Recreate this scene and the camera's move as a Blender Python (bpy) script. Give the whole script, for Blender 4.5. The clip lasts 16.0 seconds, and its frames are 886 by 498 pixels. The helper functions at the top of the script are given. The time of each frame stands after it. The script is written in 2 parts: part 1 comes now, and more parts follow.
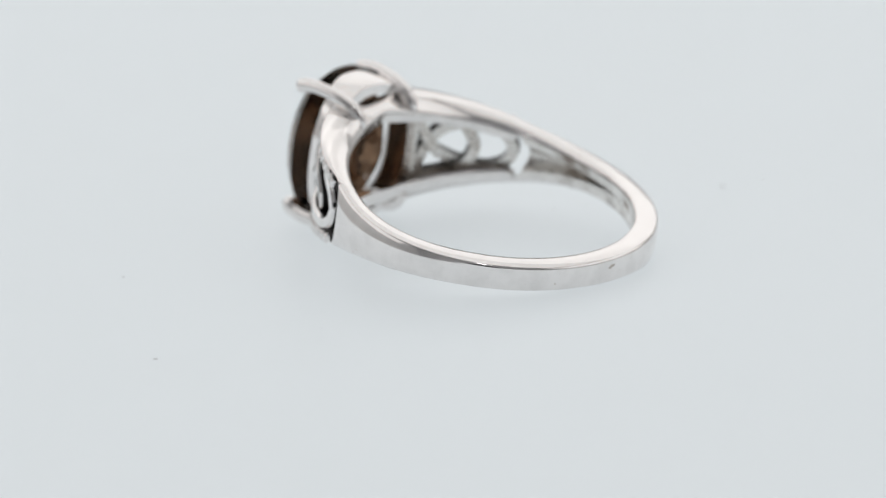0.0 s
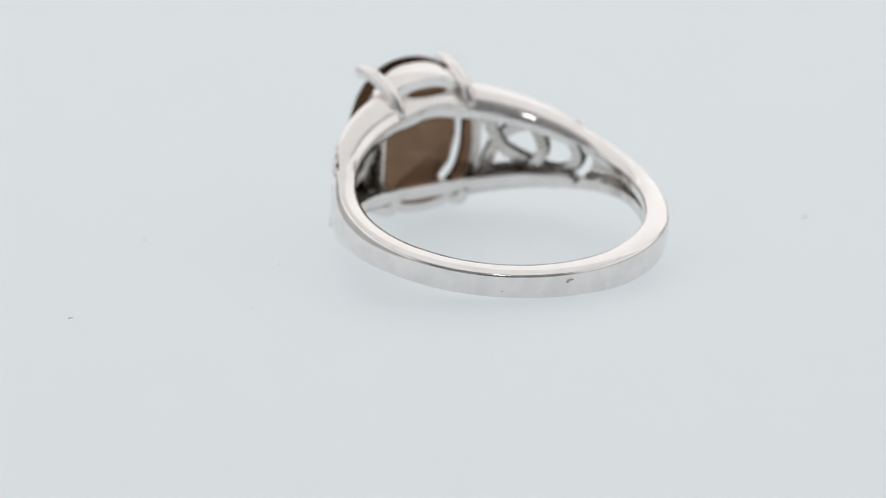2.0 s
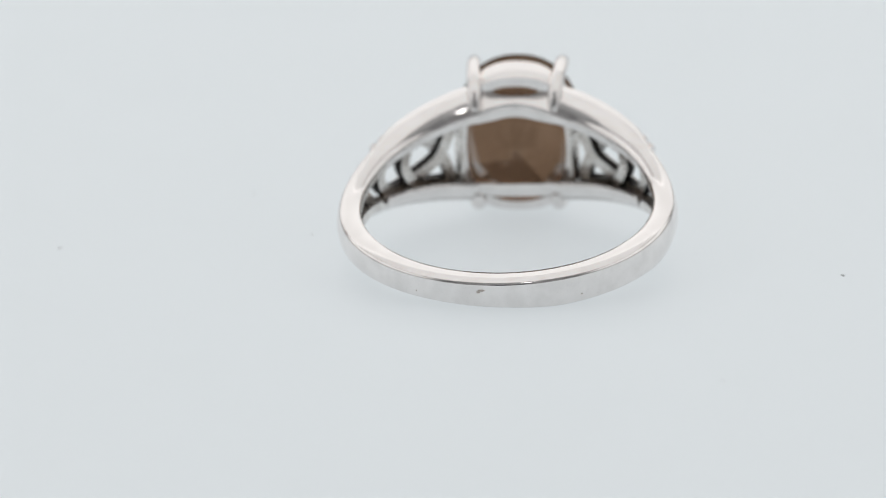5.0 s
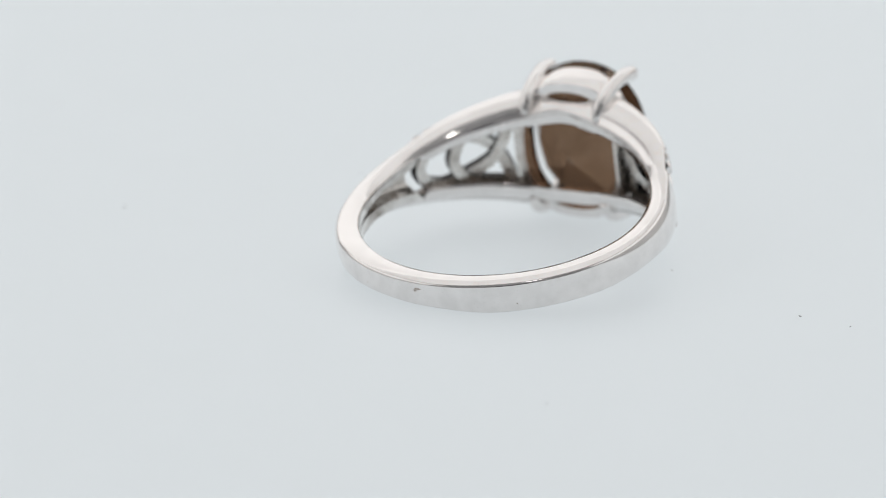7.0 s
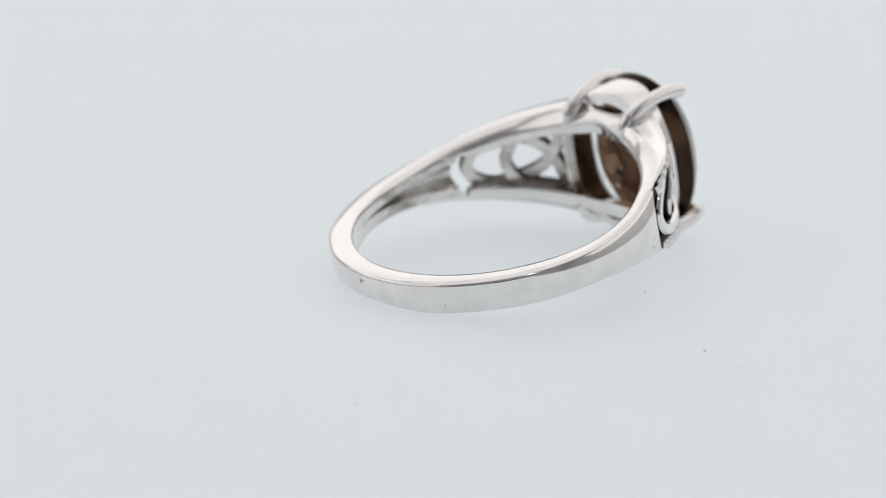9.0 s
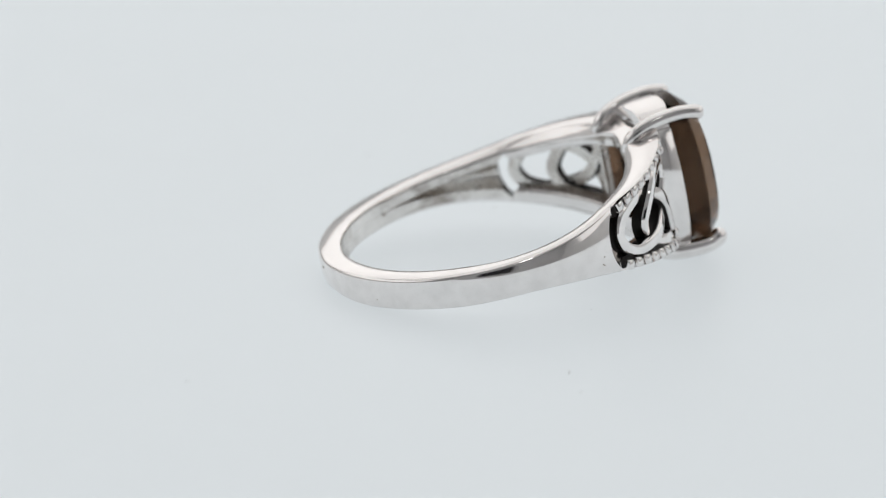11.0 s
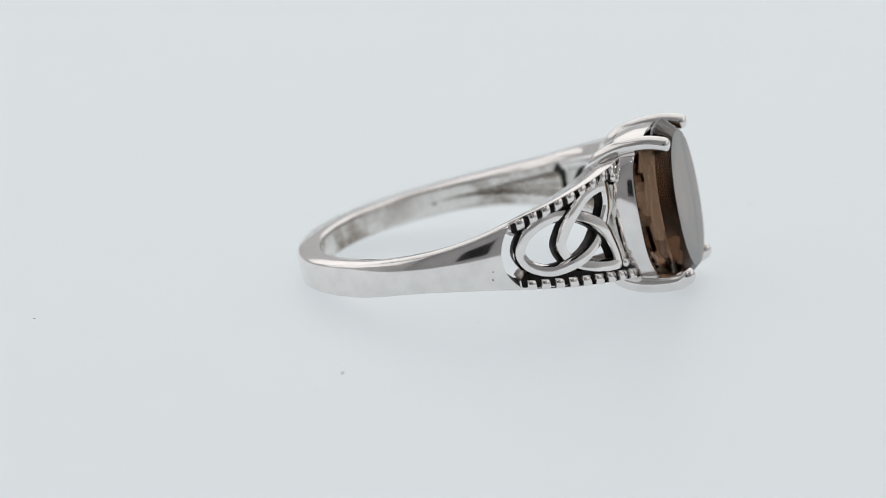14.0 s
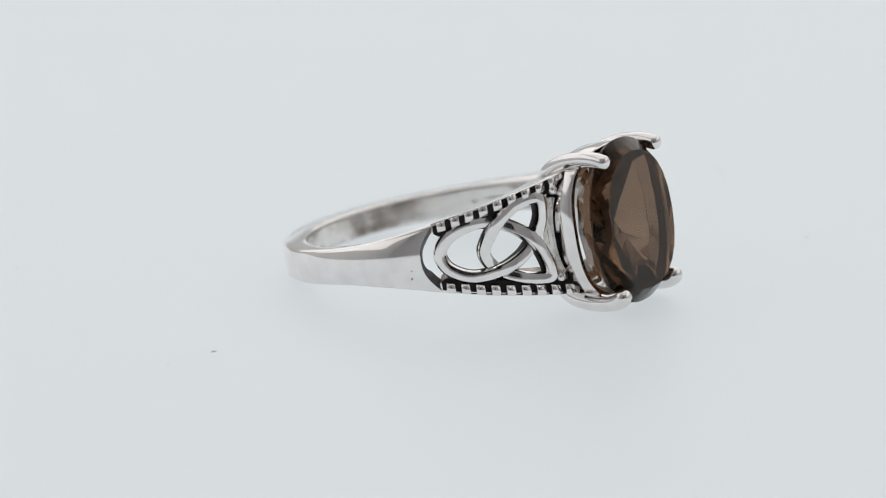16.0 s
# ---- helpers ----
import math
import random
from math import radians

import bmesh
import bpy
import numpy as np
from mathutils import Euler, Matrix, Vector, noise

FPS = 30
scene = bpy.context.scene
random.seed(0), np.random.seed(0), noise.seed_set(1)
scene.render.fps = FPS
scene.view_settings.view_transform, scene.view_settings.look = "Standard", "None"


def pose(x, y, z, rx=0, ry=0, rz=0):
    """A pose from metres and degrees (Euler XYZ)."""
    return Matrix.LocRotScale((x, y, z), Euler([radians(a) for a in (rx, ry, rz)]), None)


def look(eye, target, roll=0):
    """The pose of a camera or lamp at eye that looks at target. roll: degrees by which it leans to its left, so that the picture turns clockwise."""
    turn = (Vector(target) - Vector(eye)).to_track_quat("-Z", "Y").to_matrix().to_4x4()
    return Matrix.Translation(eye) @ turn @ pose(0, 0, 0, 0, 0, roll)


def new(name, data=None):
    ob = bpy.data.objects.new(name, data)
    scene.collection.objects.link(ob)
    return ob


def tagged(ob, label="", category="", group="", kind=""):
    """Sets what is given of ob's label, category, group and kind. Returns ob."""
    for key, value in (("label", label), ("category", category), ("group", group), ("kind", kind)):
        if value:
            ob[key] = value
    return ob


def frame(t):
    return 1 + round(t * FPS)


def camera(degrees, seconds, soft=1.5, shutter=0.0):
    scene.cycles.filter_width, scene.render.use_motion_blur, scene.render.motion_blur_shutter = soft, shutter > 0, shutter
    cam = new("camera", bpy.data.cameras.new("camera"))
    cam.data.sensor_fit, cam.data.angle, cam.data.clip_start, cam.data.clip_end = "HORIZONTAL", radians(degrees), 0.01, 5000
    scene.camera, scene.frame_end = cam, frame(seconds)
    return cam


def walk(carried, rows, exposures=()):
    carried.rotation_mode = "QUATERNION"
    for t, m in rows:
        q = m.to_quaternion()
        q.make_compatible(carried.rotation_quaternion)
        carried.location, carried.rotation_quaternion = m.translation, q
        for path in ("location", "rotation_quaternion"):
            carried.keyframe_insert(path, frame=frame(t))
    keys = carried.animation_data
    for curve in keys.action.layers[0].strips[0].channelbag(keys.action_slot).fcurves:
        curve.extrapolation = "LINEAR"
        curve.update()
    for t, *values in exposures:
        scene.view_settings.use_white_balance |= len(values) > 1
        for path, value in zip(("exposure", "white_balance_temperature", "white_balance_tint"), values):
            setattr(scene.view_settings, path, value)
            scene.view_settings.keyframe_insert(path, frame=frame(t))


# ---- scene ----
# A jewellery turntable in a small white light tent. Lengths below are in millimetres, turned into metres by MM.
MM = 0.001
SPIN = 10.93            # degrees per second, clockwise from above
HEADING = 140.2         # where the stone points at the start
PITCH = 10.8            # the ring leans on its wide head
ROLL = -0.6             # and a little to one shoulder
CENTRE = (1.20, 1.93, 2.72)

cam = camera(11.36, 16.0, soft=1.0)
EYE = Vector((0.0, -262.0, 78.9)) * MM
AIM = EYE + Vector((math.sin(radians(-0.372)) * math.cos(radians(16.613)),
                    math.cos(radians(-0.372)) * math.cos(radians(16.613)),
                    -math.sin(radians(16.613))))
CAM = look(EYE, AIM, -0.984)
cam.data.dof.use_dof, cam.data.dof.focus_distance, cam.data.dof.aperture_fstop = True, 0.263, 35.0
walk(cam, [(0, CAM), (16, CAM)], exposures=[(0, 0.0), (16, 0.0)])

# ---- light: tent panels lit from above and from both sides ----
world = bpy.data.worlds.new("studio")
scene.world = world
world.use_nodes = True
world.node_tree.nodes["Background"].inputs["Color"].default_value = (0.80, 0.90, 1.0, 1)
world.node_tree.nodes["Background"].inputs["Strength"].default_value = 0.02


def softbox(name, eye, target, sx, sy, watts, colour=(1, 0.98, 0.96)):
    data = bpy.data.lights.new(name, "AREA")
    data.shape, data.size, data.size_y, data.energy, data.color = "RECTANGLE", sx, sy, watts, colour
    ob = new(name, data)
    ob.matrix_world = look(eye, target)
    return ob


softbox("softbox_top", (0.0, 0.17, 0.62), (0, 0.17, 0), 0.9, 0.62, 0.84)
softbox("softbox_back", (0.0, 0.57, 0.34), (0, 0, 0.1), 1.1, 0.62, 1.4)
softbox("lamp_front", (0.06, -0.34, 0.50), (0, 0, 0), 0.05, 0.05, 0.07)
softbox("softbox_left", (-0.60, 0.04, 0.36), (0, 0.04, 0.1), 0.9, 0.5, 0.75)
softbox("softbox_right", (0.60, 0.04, 0.36), (0, 0.04, 0.1), 0.9, 0.5, 0.75)


# ---- materials ----
def material(name):
    m = bpy.data.materials.new(name)
    m.use_nodes = True
    n, l = m.node_tree.nodes, m.node_tree.links
    return m, n, l, n["Principled BSDF"]


def noise_bump(n, l, b, scale, strength, distance=0.00002, detail=4):
    co = n.new("ShaderNodeTexCoord")
    no = n.new("ShaderNodeTexNoise")
    no.inputs["Scale"].default_value, no.inputs["Detail"].default_value = scale, detail
    l.new(co.outputs["Object"], no.inputs["Vector"])
    bu = n.new("ShaderNodeBump")
    bu.inputs["Strength"].default_value, bu.inputs["Distance"].default_value = strength, distance
    l.new(no.outputs["Fac"], bu.inputs["Height"])
    l.new(bu.outputs["Normal"], b.inputs["Normal"])
    return co, no


def ramp(n, l, fac, a, b_, p0=0.35, p1=0.65):
    r = n.new("ShaderNodeValToRGB")
    r.color_ramp.elements[0].position, r.color_ramp.elements[1].position = p0, p1
    r.color_ramp.elements[0].color, r.color_ramp.elements[1].color = a, b_
    l.new(fac, r.inputs["Fac"])
    return r.outputs["Color"]


def silver_material(name, colour, rough, bump=0.25):
    m, n, l, b = material(name)
    b.inputs["Metallic"].default_value = 1.0
    co, no = noise_bump(n, l, b, 900, bump, 0.00003, 3)
    fine = n.new("ShaderNodeTexNoise")
    fine.inputs["Scale"].default_value, fine.inputs["Detail"].default_value = 2600, 5
    l.new(co.outputs["Object"], fine.inputs["Vector"])
    mr = n.new("ShaderNodeMapRange")
    mr.inputs["To Min"].default_value, mr.inputs["To Max"].default_value = rough * 0.6, rough * 1.6
    l.new(fine.outputs["Fac"], mr.inputs["Value"])
    l.new(mr.outputs["Result"], b.inputs["Roughness"])
    dull = tuple(c * 0.93 for c in colour)
    l.new(ramp(n, l, no.outputs["Fac"], (*dull, 1), (*colour, 1)), b.inputs["Base Color"])
    return m


SILVER = silver_material("polished_silver", (0.895, 0.865, 0.85), 0.10, 0.16)
CAST = silver_material("cast_silver", (0.80, 0.775, 0.745), 0.26, 0.6)
INNER = silver_material("clouded_silver", (0.86, 0.835, 0.81), 0.16, 0.5)
# tarnish on the rails' inner walls, and added darkness on the collar's seat
OXIDE_DARK = silver_material("oxidised_darkened_silver", (0.56, 0.52, 0.49), 0.32, 0.7)
# blackened bead notches, and also shade painted on the knot's sides
PATINA_SHADE = silver_material("blackened_shade_silver", (0.030, 0.027, 0.026), 0.45, 0.8)
TARNISH = silver_material("tarnished_silver", (0.50, 0.44, 0.40), 0.40, 0.8)


def stone_material():
    m, n, l, b = material("smoky_quartz")
    glass = n.new("ShaderNodeBsdfGlass")
    glass.inputs["IOR"].default_value, glass.inputs["Roughness"].default_value = 1.55, 0.0
    co = n.new("ShaderNodeTexCoord")
    no = n.new("ShaderNodeTexNoise")
    no.inputs["Scale"].default_value, no.inputs["Detail"].default_value = 260, 2
    l.new(co.outputs["Object"], no.inputs["Vector"])
    l.new(ramp(n, l, no.outputs["Fac"], (0.435, 0.338, 0.266, 1), (0.50, 0.395, 0.317, 1)), glass.inputs["Color"])
    polish = n.new("ShaderNodeBsdfGlossy")
    polish.inputs["Roughness"].default_value = 0.02
    weight = n.new("ShaderNodeLayerWeight")
    weight.inputs["Blend"].default_value = 0.5
    steep = n.new("ShaderNodeMath")
    steep.operation = "POWER"
    steep.inputs[1].default_value = 4.4
    mix = n.new("ShaderNodeMixShader")
    l.new(weight.outputs["Facing"], steep.inputs[0])
    l.new(steep.outputs[0], mix.inputs[0])
    l.new(glass.outputs[0], mix.inputs[1])
    l.new(polish.outputs[0], mix.inputs[2])
    l.new(mix.outputs[0], n["Material Output"].inputs["Surface"])
    n.remove(b)
    return m


def add_brown_clouds(m, colour, scale, lo, hi):
    """Uneven brown clouds over the metal's own colour."""
    n, l = m.node_tree.nodes, m.node_tree.links
    b = n["Principled BSDF"]
    old = b.inputs["Base Color"].links[0].from_socket
    co = n.new("ShaderNodeTexCoord")
    no = n.new("ShaderNodeTexNoise")
    no.inputs["Scale"].default_value, no.inputs["Detail"].default_value, no.inputs["Roughness"].default_value = scale, 6, 0.65
    l.new(co.outputs["Object"], no.inputs["Vector"])
    mix = n.new("ShaderNodeMix")
    mix.data_type = "RGBA"
    mix.inputs[7].default_value = (*colour, 1)
    l.new(ramp(n, l, no.outputs["Fac"], (0, 0, 0, 1), (1, 1, 1, 1), lo, hi), mix.inputs[0])
    l.new(old, mix.inputs[6])
    l.new(mix.outputs[2], b.inputs["Base Color"])


add_brown_clouds(INNER, (0.18, 0.135, 0.105), 200, 0.46, 0.66)
add_brown_clouds(OXIDE_DARK, (0.12, 0.095, 0.08), 300, 0.40, 0.66)
add_brown_clouds(CAST, (0.40, 0.34, 0.29), 400, 0.48, 0.75)
STONE = stone_material()


def white_material(name, colour, rough, glow=0.0, scale=60, lit=(1, 1, 1)):
    m, n, l, b = material(name)
    co, no = noise_bump(n, l, b, 3000, 0.05, 0.00002, 3)
    big = n.new("ShaderNodeTexNoise")
    big.inputs["Scale"].default_value, big.inputs["Detail"].default_value = scale, 4
    l.new(co.outputs["Object"], big.inputs["Vector"])
    dim = tuple(c * 0.985 for c in colour)
    l.new(ramp(n, l, big.outputs["Fac"], (*dim, 1), (*colour, 1)), b.inputs["Base Color"])
    b.inputs["Roughness"].default_value = rough
    b.inputs["Specular IOR Level"].default_value = 0.25
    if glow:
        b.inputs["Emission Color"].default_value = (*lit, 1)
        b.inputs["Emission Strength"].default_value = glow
    return m


# the plate's emission is added to keep the ring's shadow faint
ACRYLIC = white_material("glowing_white_acrylic", (0.26, 0.279, 0.291), 0.45, 0.496, lit=(0.94, 1.0, 1.03))
FABRIC = white_material("white_tent_fabric", (0.82, 0.82, 0.82), 0.9)
BLACK = white_material("black_cloth", (0.02, 0.02, 0.022), 0.9)
GREY = white_material("grey_cloth", (0.48, 0.48, 0.49), 0.9)
DUST = white_material("grey_dust", (0.40, 0.40, 0.41), 0.9)


# ---- mesh helpers ----
def mesh_of(bm, name, mats):
    for v in bm.verts:
        v.co *= MM
    bmesh.ops.recalc_face_normals(bm, faces=bm.faces)
    me = bpy.data.meshes.new(name)
    bm.to_mesh(me)
    bm.free()
    for m in (mats if isinstance(mats, (list, tuple)) else [mats]):
        me.materials.append(m)
    return me


def part(name, bm, mats, parent, label="", smooth=True, angle=35, soft_edges=False):
    me = mesh_of(bm, name, mats)
    if smooth:
        me.shade_smooth()
        me.set_sharp_from_angle(angle=radians(angle))
    ob = new(name, me)
    ob.parent = parent
    if soft_edges:
        mod = ob.modifiers.new("normals", "WEIGHTED_NORMAL")
        mod.keep_sharp = True
    if label:
        tagged(ob, label)
    return ob


def loft(rings, closed=False, caps=True, mat_of=None):
    """A skin over rings of points; each ring is a closed outline."""
    bm = bmesh.new()
    vs = [[bm.verts.new(p) for p in r] for r in rings]
    n = len(rings[0])
    last = len(rings) if closed else len(rings) - 1
    for i in range(last):
        a, b = vs[i], vs[(i + 1) % len(vs)]
        for j in range(n):
            f = bm.faces.new((a[j], a[(j + 1) % n], b[(j + 1) % n], b[j]))
            if mat_of:
                f.material_index = mat_of(j)
    if caps and not closed:
        bm.faces.new(vs[0])
        bm.faces.new(list(reversed(vs[-1])))
    return bm


def smooth_step(a, b, x):
    t = min(1.0, max(0.0, (x - a) / (b - a)))
    return t * t * (3 - 2 * t)


def spline(points, steps, closed=False):
    """Catmull-Rom through a few control points."""
    pts = [Vector(p) for p in points]
    n, out = len(pts), []
    for i in range(n if closed else n - 1):
        if closed:
            p0, p1, p2, p3 = pts[i - 1], pts[i], pts[(i + 1) % n], pts[(i + 2) % n]
        else:
            p0, p1, p2, p3 = pts[max(i - 1, 0)], pts[i], pts[i + 1], pts[min(i + 2, n - 1)]
        for k in range(steps):
            t = k / steps
            out.append(0.5 * (2 * p1 + (p2 - p0) * t + (2 * p0 - 5 * p1 + 4 * p2 - p3) * t * t
                              + (3 * p1 - p0 - 3 * p2 + p3) * t ** 3))
    if not closed:
        out.append(pts[-1])
    return out


# ---- the setting ----
def disc_mesh(radius, thick, seg=128):
    prof = [(radius - 0.8, -thick), (radius, -thick + 0.8), (radius, -0.8), (radius - 0.8, 0)]
    rings = [[(r * math.cos(2 * math.pi * k / seg), r * math.sin(2 * math.pi * k / seg), z) for k in range(seg)]
             for r, z in prof]
    return loft(rings)


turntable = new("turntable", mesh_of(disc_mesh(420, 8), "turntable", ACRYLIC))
tagged(turntable, "round white acrylic turntable plate with added glow, clean and matte", "turntable")


def slab(name, size, at, mat, label):
    bm = bmesh.new()
    bmesh.ops.create_cube(bm, size=1.0)
    for v in bm.verts:
        v.co = Vector((v.co.x * size[0] + at[0], v.co.y * size[1] + at[1], v.co.z * size[2] + at[2]))
    bmesh.ops.bevel(bm, geom=bm.edges[:], offset=1.0, segments=1, affect="EDGES")
    return tagged(new(name, mesh_of(bm, name, mat)), label, "wall", kind="structure")


slab("floor", (1500, 1500, 10), (0, 0, -20), FABRIC, "white tabletop under the turntable")
slab("wall_back", (1500, 10, 900), (0, 640, 430), FABRIC, "white cloth back of the light tent")
slab("wall_left", (10, 1290, 900), (-640, 0, 430), FABRIC, "white cloth side of the light tent")
slab("wall_right", (10, 1290, 900), (640, 0, 430), FABRIC, "white cloth side of the light tent")
# added out of view behind the camera: grey and black for the silver to reflect
slab("wall_front", (1500, 10, 900), (0, -650, 430), GREY, "grey cloth closing the tent behind the camera")
slab("black_reflection_cloth", (240, 10, 240), (0, -636, 190), BLACK, "unseen black cloth added behind the camera for dark reflections in the silver")
slab("ceiling", (1500, 1290, 10), (0, 0, 886), FABRIC, "white cloth roof of the light tent")

# ---- the ring ----
RI = 8.95          # finger hole
SEAM = 60.4        # where solid band ends and the open shoulders begin


def outer(phi):
    """Outer radius of the band, by degrees from the stone."""
    return 10.44 + 0.92 * smooth_step(62, 12, phi)


def half(phi):
    """Half width of the band along the finger, at its outer rim."""
    if phi > 62:
        return 0.85 + 1.17 * (max(0.0, 170 - phi) / 108) ** 4
    return 2.02 + (62 - phi) * 0.0365


def rim(phi):
    """How far the inner rim stays back behind the outer one: the flanks slope."""
    return 0.90 * (max(0.0, 125 - phi) / 110) ** 1.3


def polar(r, phi, z, side=1):
    a = radians(phi)
    return Vector((r * math.cos(a), side * r * math.sin(a), z))


ring = new("ring")
tagged(ring, "silver ring with oval smoky brown stone, lying on its side", "ring")


LAND, PIT = 4, 12


def make_shank():
    """The closed part of the band. Its inside is hollowed towards the shoulders, tapering to a point."""
    n_in = 2 * LAND + PIT + 1
    steps = 120
    rings = []
    for i in range(2 * steps + 1):
        u = i / steps
        side, go = (1, u) if u <= 1 else (-1, 2 - u)
        out_pts, in_pts = [], []
        for j in range(n_in + 2):
            zf = max(-1.0, min(1.0, -1 + 2 * (j - 1) / (n_in - 1)))
            start = SEAM + 5.0 * (1 - abs(zf) ** 2.6)
            phi = start + (180 - start) * go ** 1.15
            w, ro = half(phi), outer(phi)
            crown = 0.05 + 0.27 * smooth_step(140, 66, phi)
            edge = 0.17
            if j in (0, n_in + 1):
                z, r = math.copysign(w, j - 1), ro - crown - edge
            else:
                z, r = zf * (w - edge * 0.8), ro - crown * abs(zf) ** 2.4
            if zf < 0:      # lower edge widened on one flank to fit the outline in the camera's view
                z += zf * (0.24 if side < 0 else -0.10) * smooth_step(90, 122, phi) * smooth_step(182, 158, phi)
            out_pts.append(polar(r, phi, z, side))
            wi = w - rim(phi)
            pit = max(0.015, (wi - 0.60) * smooth_step(118, 72, phi) ** 0.7)
            k = j - 1
            if j in (0, n_in + 1):
                z, r = math.copysign(wi, j - 1), RI + 0.09
            else:
                if k < LAND:
                    z = -(wi - 0.08) + (wi - 0.08 - pit) * k / LAND
                elif k > LAND + PIT:
                    z = pit + (wi - 0.08 - pit) * (k - LAND - PIT) / LAND
                else:
                    z = pit * (-1 + 2 * (k - LAND) / PIT)
                deep = max(0.0, 1 - (abs(z) / pit) ** 3) if abs(z) < pit else 0.0
                r = RI + deep * (ro - crown - RI - 0.30) * smooth_step(118, 84, phi)
            in_pts.append(polar(r, phi, z, side))
        round_z, round_r = w - 0.30 * rim(phi), RI + 0.34
        rings.append(out_pts + [polar(round_r, phi, round_z, side)] + in_pts[::-1] + [polar(round_r, phi, -round_z, side)])
    first = 2 * n_in + 3 - LAND - PIT
    bm = loft(rings, caps=False, mat_of=lambda j: 2 if first <= j < first + PIT else (1 if n_in + 4 <= j < 2 * n_in + 3 else 0))
    bm.verts.ensure_lookup_table()
    size, m = 2 * (n_in + 3), n_in + 2
    for base in (0, (len(rings) - 1) * size):
        for j in range(m - 1):
            # end faces are black, drawing the dark line round the shoulder openings
            bm.faces.new([bm.verts[base + k] for k in (j, j + 1, size - 3 - j, size - 2 - j)]).material_index = 3
        bm.faces.new([bm.verts[base + k] for k in (m - 1, m, m + 1)])
        bm.faces.new([bm.verts[base + k] for k in (0, size - 2, size - 1)])
    return bm


part("shank", make_shank(), [SILVER, INNER, CAST, PATINA_SHADE], ring, "plain polished silver band, hollowed inside towards the shoulders",
     angle=62, soft_edges=True)

NOTCH = 0.38
BEADS = 9
STEP = 4.68


def make_rail(side, top):
    """One of the four shoulder rails that carry the row of beads."""
    rings = []
    for i in range(41):
        phi = 14.5 + (SEAM + 0.3 - 14.5) * i / 40
        w, ro = half(phi), outer(phi) - NOTCH
        wi = w - rim(phi)
        edge = ro + 0.29 - 0.32 * smooth_step(SEAM - 16, SEAM, phi)
        thin = 0.62 * smooth_step(SEAM - 2.5, SEAM + 2.5, phi)
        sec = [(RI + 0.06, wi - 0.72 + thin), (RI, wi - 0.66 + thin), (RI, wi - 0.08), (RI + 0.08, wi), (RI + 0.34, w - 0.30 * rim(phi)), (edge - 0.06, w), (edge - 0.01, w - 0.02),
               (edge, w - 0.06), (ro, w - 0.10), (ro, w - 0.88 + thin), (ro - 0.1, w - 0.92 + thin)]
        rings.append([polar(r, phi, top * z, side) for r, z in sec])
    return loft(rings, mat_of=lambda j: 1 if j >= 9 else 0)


# blackened notches; the ledge towards the knot has recess shade painted in
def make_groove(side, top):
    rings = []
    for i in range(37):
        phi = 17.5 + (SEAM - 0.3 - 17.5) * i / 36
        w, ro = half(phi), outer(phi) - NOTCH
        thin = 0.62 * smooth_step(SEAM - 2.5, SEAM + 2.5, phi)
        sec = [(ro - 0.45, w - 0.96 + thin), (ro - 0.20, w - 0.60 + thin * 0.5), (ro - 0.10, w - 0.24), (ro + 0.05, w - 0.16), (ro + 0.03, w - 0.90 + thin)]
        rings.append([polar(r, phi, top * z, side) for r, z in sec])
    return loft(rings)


def make_bead(phi, side, top):
    w, ro = half(phi), outer(phi)
    rings = []
    d = 1.42
    for k, sh in ((-1, 0.05), (-0.86, 0.0), (0.86, 0.0), (1, 0.05)):
        p = phi + k * d
        w, ro = half(p), outer(p)
        sec = [(ro - NOTCH - 0.05, w - 0.62 + sh), (ro - 0.10 - sh, w - 0.64 + sh), (ro - sh, w - 0.52 + sh),
               (ro - sh, w - 0.16 - sh * 0.3), (ro - 0.08 - sh, w - 0.05), (ro - NOTCH - 0.05, w - 0.26)]
        rings.append([polar(r, p, top * z, side) for r, z in sec])
    return loft(rings)


for side in (1, -1):
    for top in (1, -1):
        rail = part("shoulder_rail", make_rail(side, top), [SILVER, OXIDE_DARK], ring, "split shoulder edged with square silver beads", angle=62, soft_edges=True)
        part("groove", make_groove(side, top), PATINA_SHADE, rail, "blackened groove between the beads, with recess shade painted beside them")
        for k in range(BEADS):
            part("bead", make_bead(19.7 + k * STEP, side, top), SILVER, rail, angle=62)


# the interlaced knot: one endless strand in three leaves, by degrees from the stone, mm along the finger and mm of lift
KNOT = [(24.9, 2.48, -0.05), (24.1, 1.49, -0.12), (25.9, 0.61, -0.24), (29.0, -0.22, -0.30), (32.7, -0.74, -0.16), (37.3, -1.12, 0.02), (41.2, -1.32, 0.06),
        (45.4, -1.43, 0.0), (49.7, -1.40, -0.05), (54.2, -1.09, -0.08), (57.7, -0.58, -0.08), (59.1, 0.20, -0.08), (56.2, 1.02, -0.08), (51.8, 1.46, -0.10),
        (47.6, 1.66, -0.16), (43.4, 1.67, -0.28), (39.1, 1.52, -0.24), (35.0, 1.16, -0.04), (31.1, 0.63, 0.06), (28.1, -0.04, 0.06), (25.9, -0.83, 0.0),
        (24.4, -1.71, -0.05), (24.9, -2.24, -0.06), (28.6, -2.21, -0.06), (33.3, -1.98, -0.10), (38.0, -1.62, -0.24), (41.6, -1.18, -0.30), (44.0, -0.56, -0.20),
        (44.6, 0.02, -0.10), (42.8, 0.70, 0.02), (40.5, 1.27, 0.08), (37.6, 1.77, 0.06), (34.0, 2.25, 0.0), (29.8, 2.52, -0.04)]


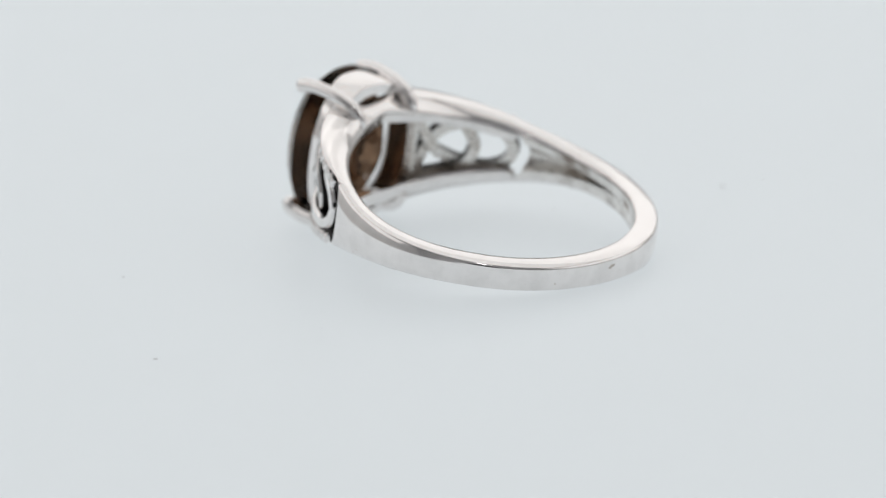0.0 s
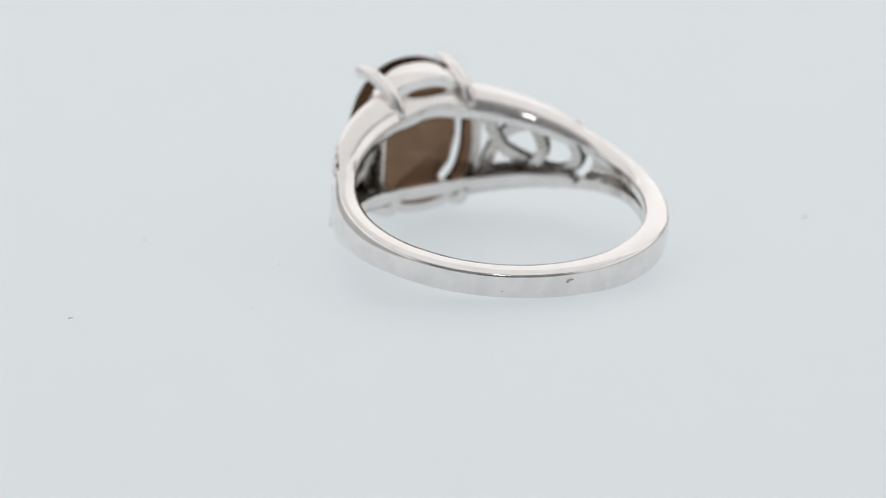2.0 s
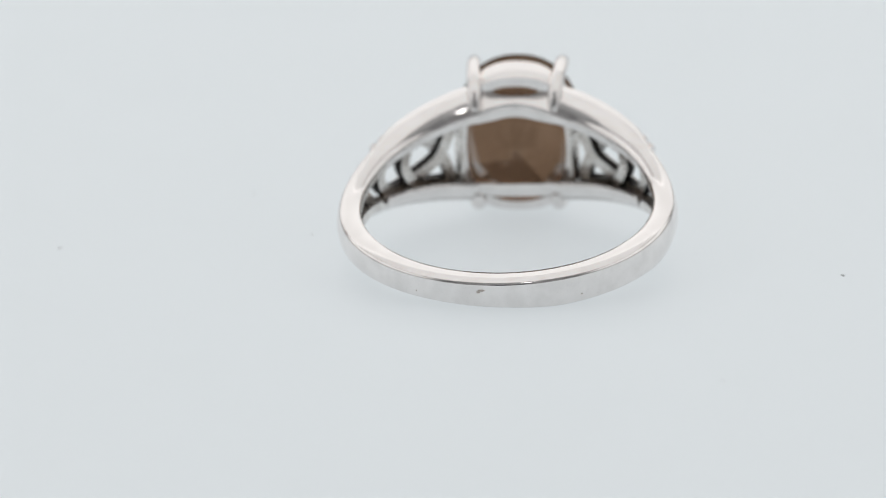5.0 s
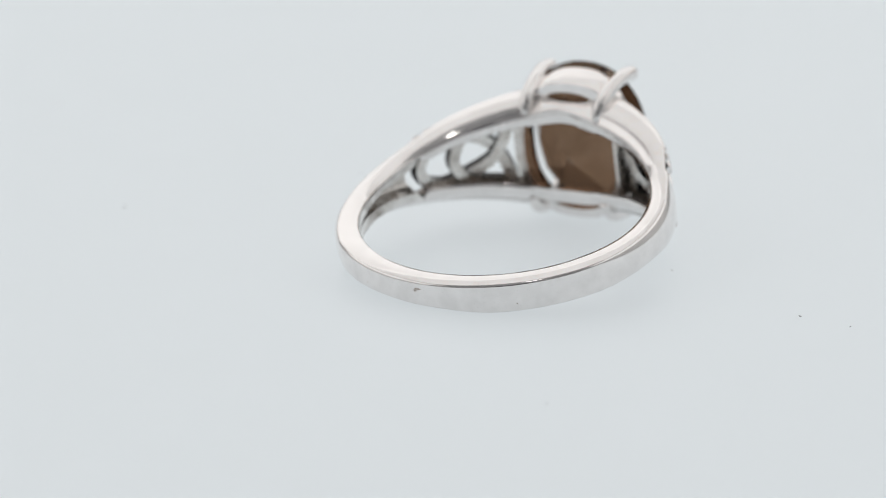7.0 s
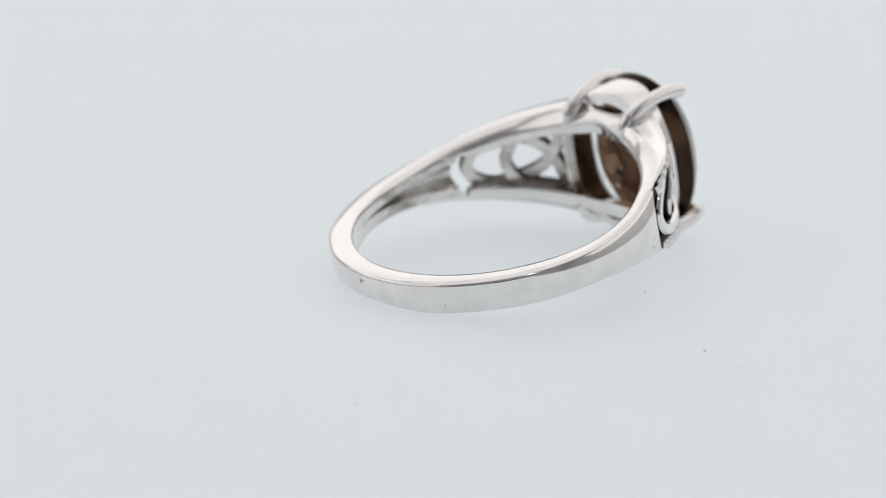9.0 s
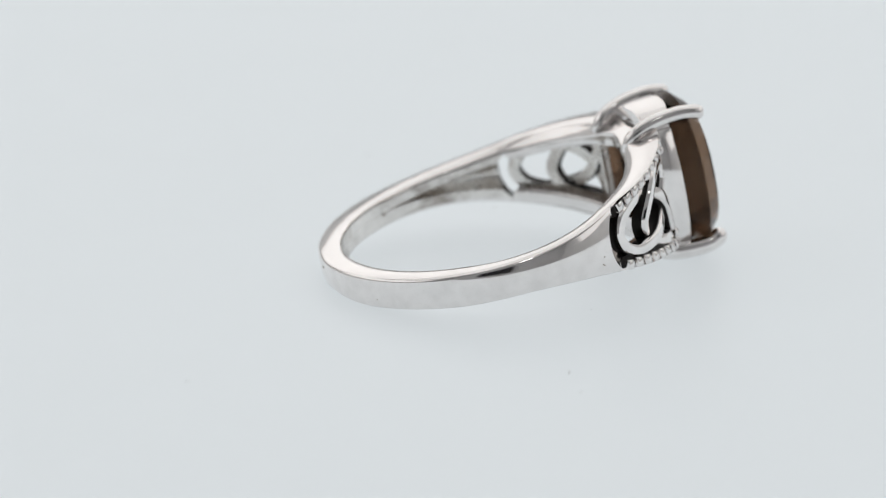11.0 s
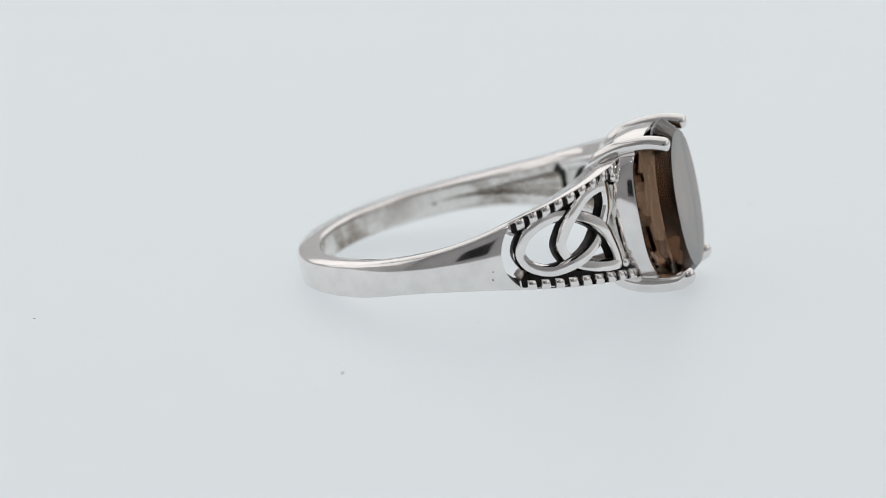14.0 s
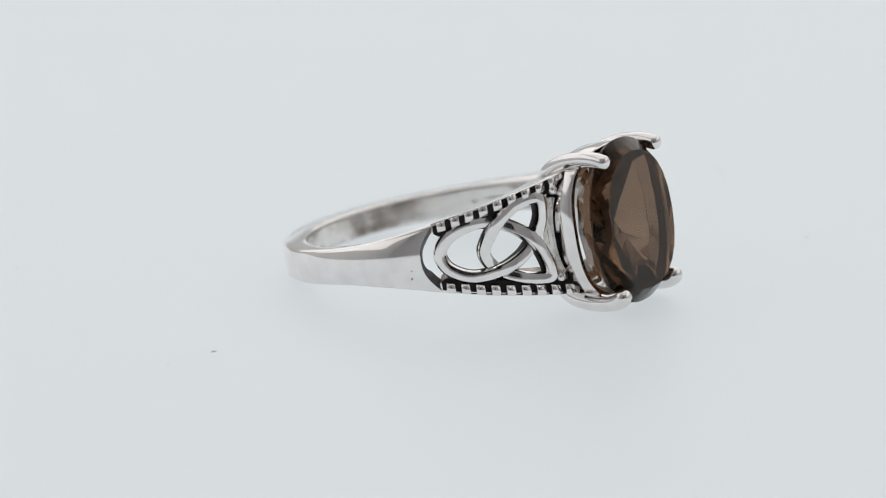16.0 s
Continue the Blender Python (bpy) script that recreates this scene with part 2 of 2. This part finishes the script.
def make_strand(side):
    line = spline(KNOT, 6, closed=True)
    n = len(line)
    pts = []
    for i, p in enumerate(line):
        pts.append((p.x, p.y, outer(p.x) + p.z))
    rings = []
    for i in range(n):
        phi, z, r = pts[i]
        c = polar(r, phi, z, side)
        a, b = polar(*[pts[i - 1][k] for k in (2, 0, 1)], side), polar(*[pts[(i + 1) % n][k] for k in (2, 0, 1)], side)
        tang = (b - a).normalized()
        up = polar(1, phi, 0, side)
        across = up.cross(tang).normalized()
        hw = 0.39
        sec = [(-hw * 0.9, -0.86), (-hw, -0.52), (-hw, -0.20), (-hw * 0.72, 0.0), (0, 0.05), (hw * 0.72, 0.0), (hw, -0.20), (hw, -0.52), (hw * 0.9, -0.86)]
        rings.append([c + across * x + up * y for x, y in sec])
    # strand sides painted black for the shade and dark reflections in the openings
    return loft(rings, closed=True, mat_of=lambda j: 1 if j in (0, 1, 6, 7) else (2 if j == 8 else 0))


for side in (1, -1):
    knot = new("knot")
    knot.parent = ring
    tagged(knot, "openwork interlaced silver knot with shade painted on its sides")
    part("strand", make_strand(side), [SILVER, PATINA_SHADE, CAST], knot)


# blackened webs between the knot and the beads
def make_web(phi, z, wide, tall, side):
    rings = []
    for depth, grow in ((0.60, 0.9), (0.42, 1.0), (0.36, 0.8)):
        rings.append([polar(outer(phi) - depth, phi + wide * grow * math.cos(t), z + tall * grow * math.sin(t), side)
                      for t in (2 * math.pi * k / 14 for k in range(14))])
    return loft(rings)


for side in (1, -1):
    for phi, z, wide, tall in ((40.6, 2.22, 5.0, 0.22), (40.4, -2.15, 2.4, 0.25), (55.5, 1.72, 2.0, 0.18)):
        part("web", make_web(phi, z, wide, tall, side), PATINA_SHADE, ring, "blackened web behind the knot")


# ---- the head: bridges, gallery, prongs, stone ----
def tube(points, radii, seg=14, flat=1.0, cap=True):
    pts = [Vector(p) for p in points]
    rings = []
    for i, p in enumerate(pts):
        tang = (pts[min(i + 1, len(pts) - 1)] - pts[max(i - 1, 0)]).normalized()
        ref = Vector((0, 1, 0)) if abs(tang.y) < 0.9 else Vector((1, 0, 0))
        a = (ref - tang * ref.dot(tang)).normalized()
        b = tang.cross(a)
        r = radii[i]
        rings.append([p + a * r * math.cos(2 * math.pi * k / seg) + b * r * flat * math.sin(2 * math.pi * k / seg)
                      for k in range(seg)])
    return loft(rings, caps=cap)


def make_bridge(top):
    rings = []
    for i in range(25):
        phi = -16 + 32 * i / 24
        q = math.cos(math.pi * phi / 32)
        wi = half(15) - rim(15) + 0.46 * q
        w = half(15) - 0.06 + 0.04 * q
        ro = 10.30 + 0.12 * q
        ri = RI + 0.16 * max(0.0, math.cos(math.pi * phi / 16)) * (abs(phi) < 8)
        base = 2.16 + 0.26 * q ** 1.5
        sec = [(ri + 0.04, base - 0.08), (ri, base), (ri, wi - 0.12), (ri + 0.05, wi - 0.03), (ri + 0.16, wi), (ro - 0.2, w), (ro - 0.06, w - 0.06), (ro, w - 0.2), (ro, w - 0.9)]
        rings.append([Vector((r * math.cos(radians(phi)), r * math.sin(radians(phi)), top * z)) for r, z in sec])
    return loft(rings)


for top in (1, -1):
    part("bridge", make_bridge(top), SILVER, ring, "arched silver bridge joining the shoulders below the stone", angle=62, soft_edges=True)


def oval(a, b, k, n, power=2.25):
    t = 2 * math.pi * k / n
    c, s = math.cos(t), math.sin(t)
    return (math.copysign(abs(c) ** (2 / power), c) * a, math.copysign(abs(s) ** (2 / power), s) * b)


def make_gallery():
    n = 96
    prof = [(9.75, 0.74), (9.70, 0.20), (9.80, 0.10), (10.7, -0.02), (11.48, -0.02), (11.58, 0.04), (11.60, 0.18), (11.56, 0.36), (11.1, 0.74)]
    rings = []
    for k in range(n):
        out = []
        for x, inset in prof:
            y, z = oval(3.90 - inset, 4.70 - inset, k, n, 2.5)
            low = (0.70 if z > 0 else 0.15) * (abs(z) / 4.6) ** 3 - 0.20 * (1 - min(1.0, abs(z) / 3.6) ** 4) if x < 10.5 else 0.75 * (abs(z) / 4.6) ** 6
            out.append((x + low, y, z))
        rings.append(out)
    # the inner seat is darkened so that the stone's sides look darker
    return loft(rings, closed=True, mat_of=lambda j: 1 if j == 7 else 0)


part("gallery", make_gallery(), [SILVER, OXIDE_DARK], ring, "oval silver collar holding the stone")

for side in (1, -1):
    rib = [[polar(r, phi, z, side) for r, phi in ((9.7, 19.6), (10.75, 19.2), (10.92, 20.2), (10.75, 21.6), (9.7, 21.4))]
           for z in (-2.3, -1.1, 0.0, 1.1, 2.3)]
    part("rib", loft(rib), CAST, ring, "narrow cast rib between knot and collar")
    for phi, z in ((21.8, -2.41), (19.9, 2.77)):
        bm = bmesh.new()
        bmesh.ops.create_uvsphere(bm, u_segments=12, v_segments=8, radius=0.30)
        for v in bm.verts:
            v.co = v.co + polar(outer(phi) - 0.22, phi, z, side)
        part("grain", bm, SILVER, ring, "small round silver grain")


def make_prong(side, top):
    low = 0.0 if top > 0 else 0.10
    line = spline([(8.75, side * 2.45, top * 2.80), (9.1, side * 2.48, top * 3.34), (9.9, side * 2.56, top * (3.86 + low)), (11.0, side * 2.64, top * (4.18 + low)),
                   (12.3, side * 2.74, top * (4.27 + low)), (13.1, side * 2.78, top * (4.18 + low)), (13.6, side * 2.80, top * 4.04)], 6)
    n = len(line)
    radii = [0.26 + (0.20 if top > 0 else 0.28) * smooth_step(0, 10, i) for i in range(n)]
    end = (line[-1] - line[-2]).normalized()
    for d, r in ((0.14, 0.45), (0.27, 0.38), (0.36, 0.27), (0.41, 0.12)):
        line.append(line[n - 1] + end * d)
        radii.append(r)
    return tube(line, radii, 16)


for side in (1, -1):
    for top in (1, -1):
        part("prong", make_prong(side, top), SILVER, ring, "rounded silver claw gripping the stone")


def make_stone():
    a, b = 3.92, 4.92
    bm = bmesh.new()

    def ring_of(n, scale, x):
        return [bm.verts.new(Vector((x, *oval(a * scale, b * scale, k, n)))) for k in range(n)]

    def fans(wide, narrow):
        """Kite-like facets from a fine outline down to a coarser one."""
        m = len(wide) // len(narrow)
        for k, tip in enumerate(narrow):
            at = [wide[(k * m + i) % len(wide)] for i in range(-(m // 2), m - m // 2 + 1)]
            for p, q in zip(at, at[1:]):
                bm.faces.new((p, q, tip))
            bm.faces.new((at[-1], narrow[(k + 1) % len(narrow)], tip))

    table = ring_of(24, 0.84, 13.84)
    girdle_top = ring_of(48, 1.0, 12.98)
    girdle_low = ring_of(48, 0.995, 12.84)
    low = ring_of(12, 0.74, 11.2)
    keel = ring_of(6, 0.20, 9.55)
    culet = bm.verts.new((9.15, 0, 0))
    bm.faces.new(table)
    fans(girdle_top, table)
    for k in range(48):
        j = (k + 1) % 48
        bm.faces.new((girdle_top[k], girdle_top[j], girdle_low[j], girdle_low[k]))
    fans(girdle_low, low)
    fans(low, keel)
    for k in range(6):
        bm.faces.new((keel[k], keel[(k + 1) % 6], culet))
    return bm


part("stone", make_stone(), STONE, ring, "faceted oval smoky brown quartz", smooth=False)


# tarnish spots on the outside of the band, and the worn stamp inside it
def patch(phi, z, side, wide, tall, r, n=10, seed=1):
    rnd = random.Random(seed)
    rings = []
    for lift, grow in ((-0.02, 1.0), (0.006, 0.9)):
        out = []
        for k in range(n):
            t = 2 * math.pi * k / n
            g = grow * (0.7 + 0.5 * rnd.random())
            out.append(polar(r + lift, phi + math.degrees(wide * g * math.cos(t) / r), z + tall * g * math.sin(t), side))
        rings.append(out)
    return loft(rings)


for phi, z, side, wide, tall in ((175.1, 0.36, 1, 0.26, 0.08), (174.1, 0.24, 1, 0.13, 0.09), (152.2, -0.24, 1, 0.05, 0.05), (151.3, -0.5, -1, 0.06, 0.05),
                                 (69.0, -0.5, -1, 0.06, 0.05), (69.5, -1.0, -1, 0.05, 0.05), (78, -1.1, 1, 0.06, 0.04)):
    part("tarnish_spot", patch(phi, z, side, wide, tall, outer(phi) - 0.03 * abs(z), seed=int(phi)), TARNISH, ring, "dull grey tarnish spot")


def stamp_bar(k):
    phi = 121.0 + k * 1.5
    rings = []
    for r in (RI + 0.02, RI - 0.008):
        rings.append([polar(r, phi + a, 0.16 + z, -1) for a, z in ((-0.35, -0.2), (0.35, -0.2), (0.35, 0.2), (-0.35, 0.2))])
    return loft(rings)


for k in range(4):
    part("stamp", stamp_bar(k), TARNISH, ring, "tiny worn stamp mark inside the band")


# ---- dust on the plate ----
def speck(size, seed):
    rnd = random.Random(seed)
    bm = bmesh.new()
    bmesh.ops.create_icosphere(bm, subdivisions=1, radius=1.0)
    for v in bm.verts:
        g = 0.7 + 0.6 * rnd.random()
        v.co = Vector((v.co.x * size * 1.7 * g, v.co.y * size * 0.55 * g, max(-0.2, v.co.z) * size * 0.6 * g))
    low = min(v.co.z for v in bm.verts)
    for v in bm.verts:
        v.co.z -= low
    return bm


SPECKS = []
for k, (x, y, size, turn) in enumerate(((16.4, 15.9, 0.10, 20), (5.3, 11.3, 0.05, 60), (7.4, 11.8, 0.03, 20), (19.1, 18.1, 0.05, 100), (-21.2, -2.2, 0.07, 10),
                                        (-18.2, -18.5, 0.08, 40), (-10.9, -4.5, 0.05, 80), (-8.8, -13.1, 0.04, 0), (27.8, -2.5, 0.06, 130))):
    ob = new("dust_speck", mesh_of(speck(size, k), "dust_speck", DUST))
    tagged(ob, "tiny grey dust speck on the white plate", "dust", "dust on the plate")
    SPECKS.append((ob, x, y, turn))


# ---- movement ----
def motions():
    start = Matrix.Translation(Vector(CENTRE) * MM) @ pose(0, 0, 0, 0, 0, HEADING) @ pose(0, 0, 0, 0, -PITCH, 0) @ pose(0, 0, 0, ROLL, 0, 0)
    times = [k * 0.5 for k in range(33)]
    walk(ring, [(t, pose(0, 0, 0, 0, 0, -SPIN * t) @ start) for t in times])
    walk(turntable, [(t, pose(0, 0, -0.1 * MM, 0, 0, -SPIN * t)) for t in times])
    for ob, x, y, turn in SPECKS:
        walk(ob, [(t, pose(0, 0, 0, 0, 0, -SPIN * t) @ pose(x * MM, y * MM, -0.1 * MM, 0, 0, turn)) for t in times])


motions()
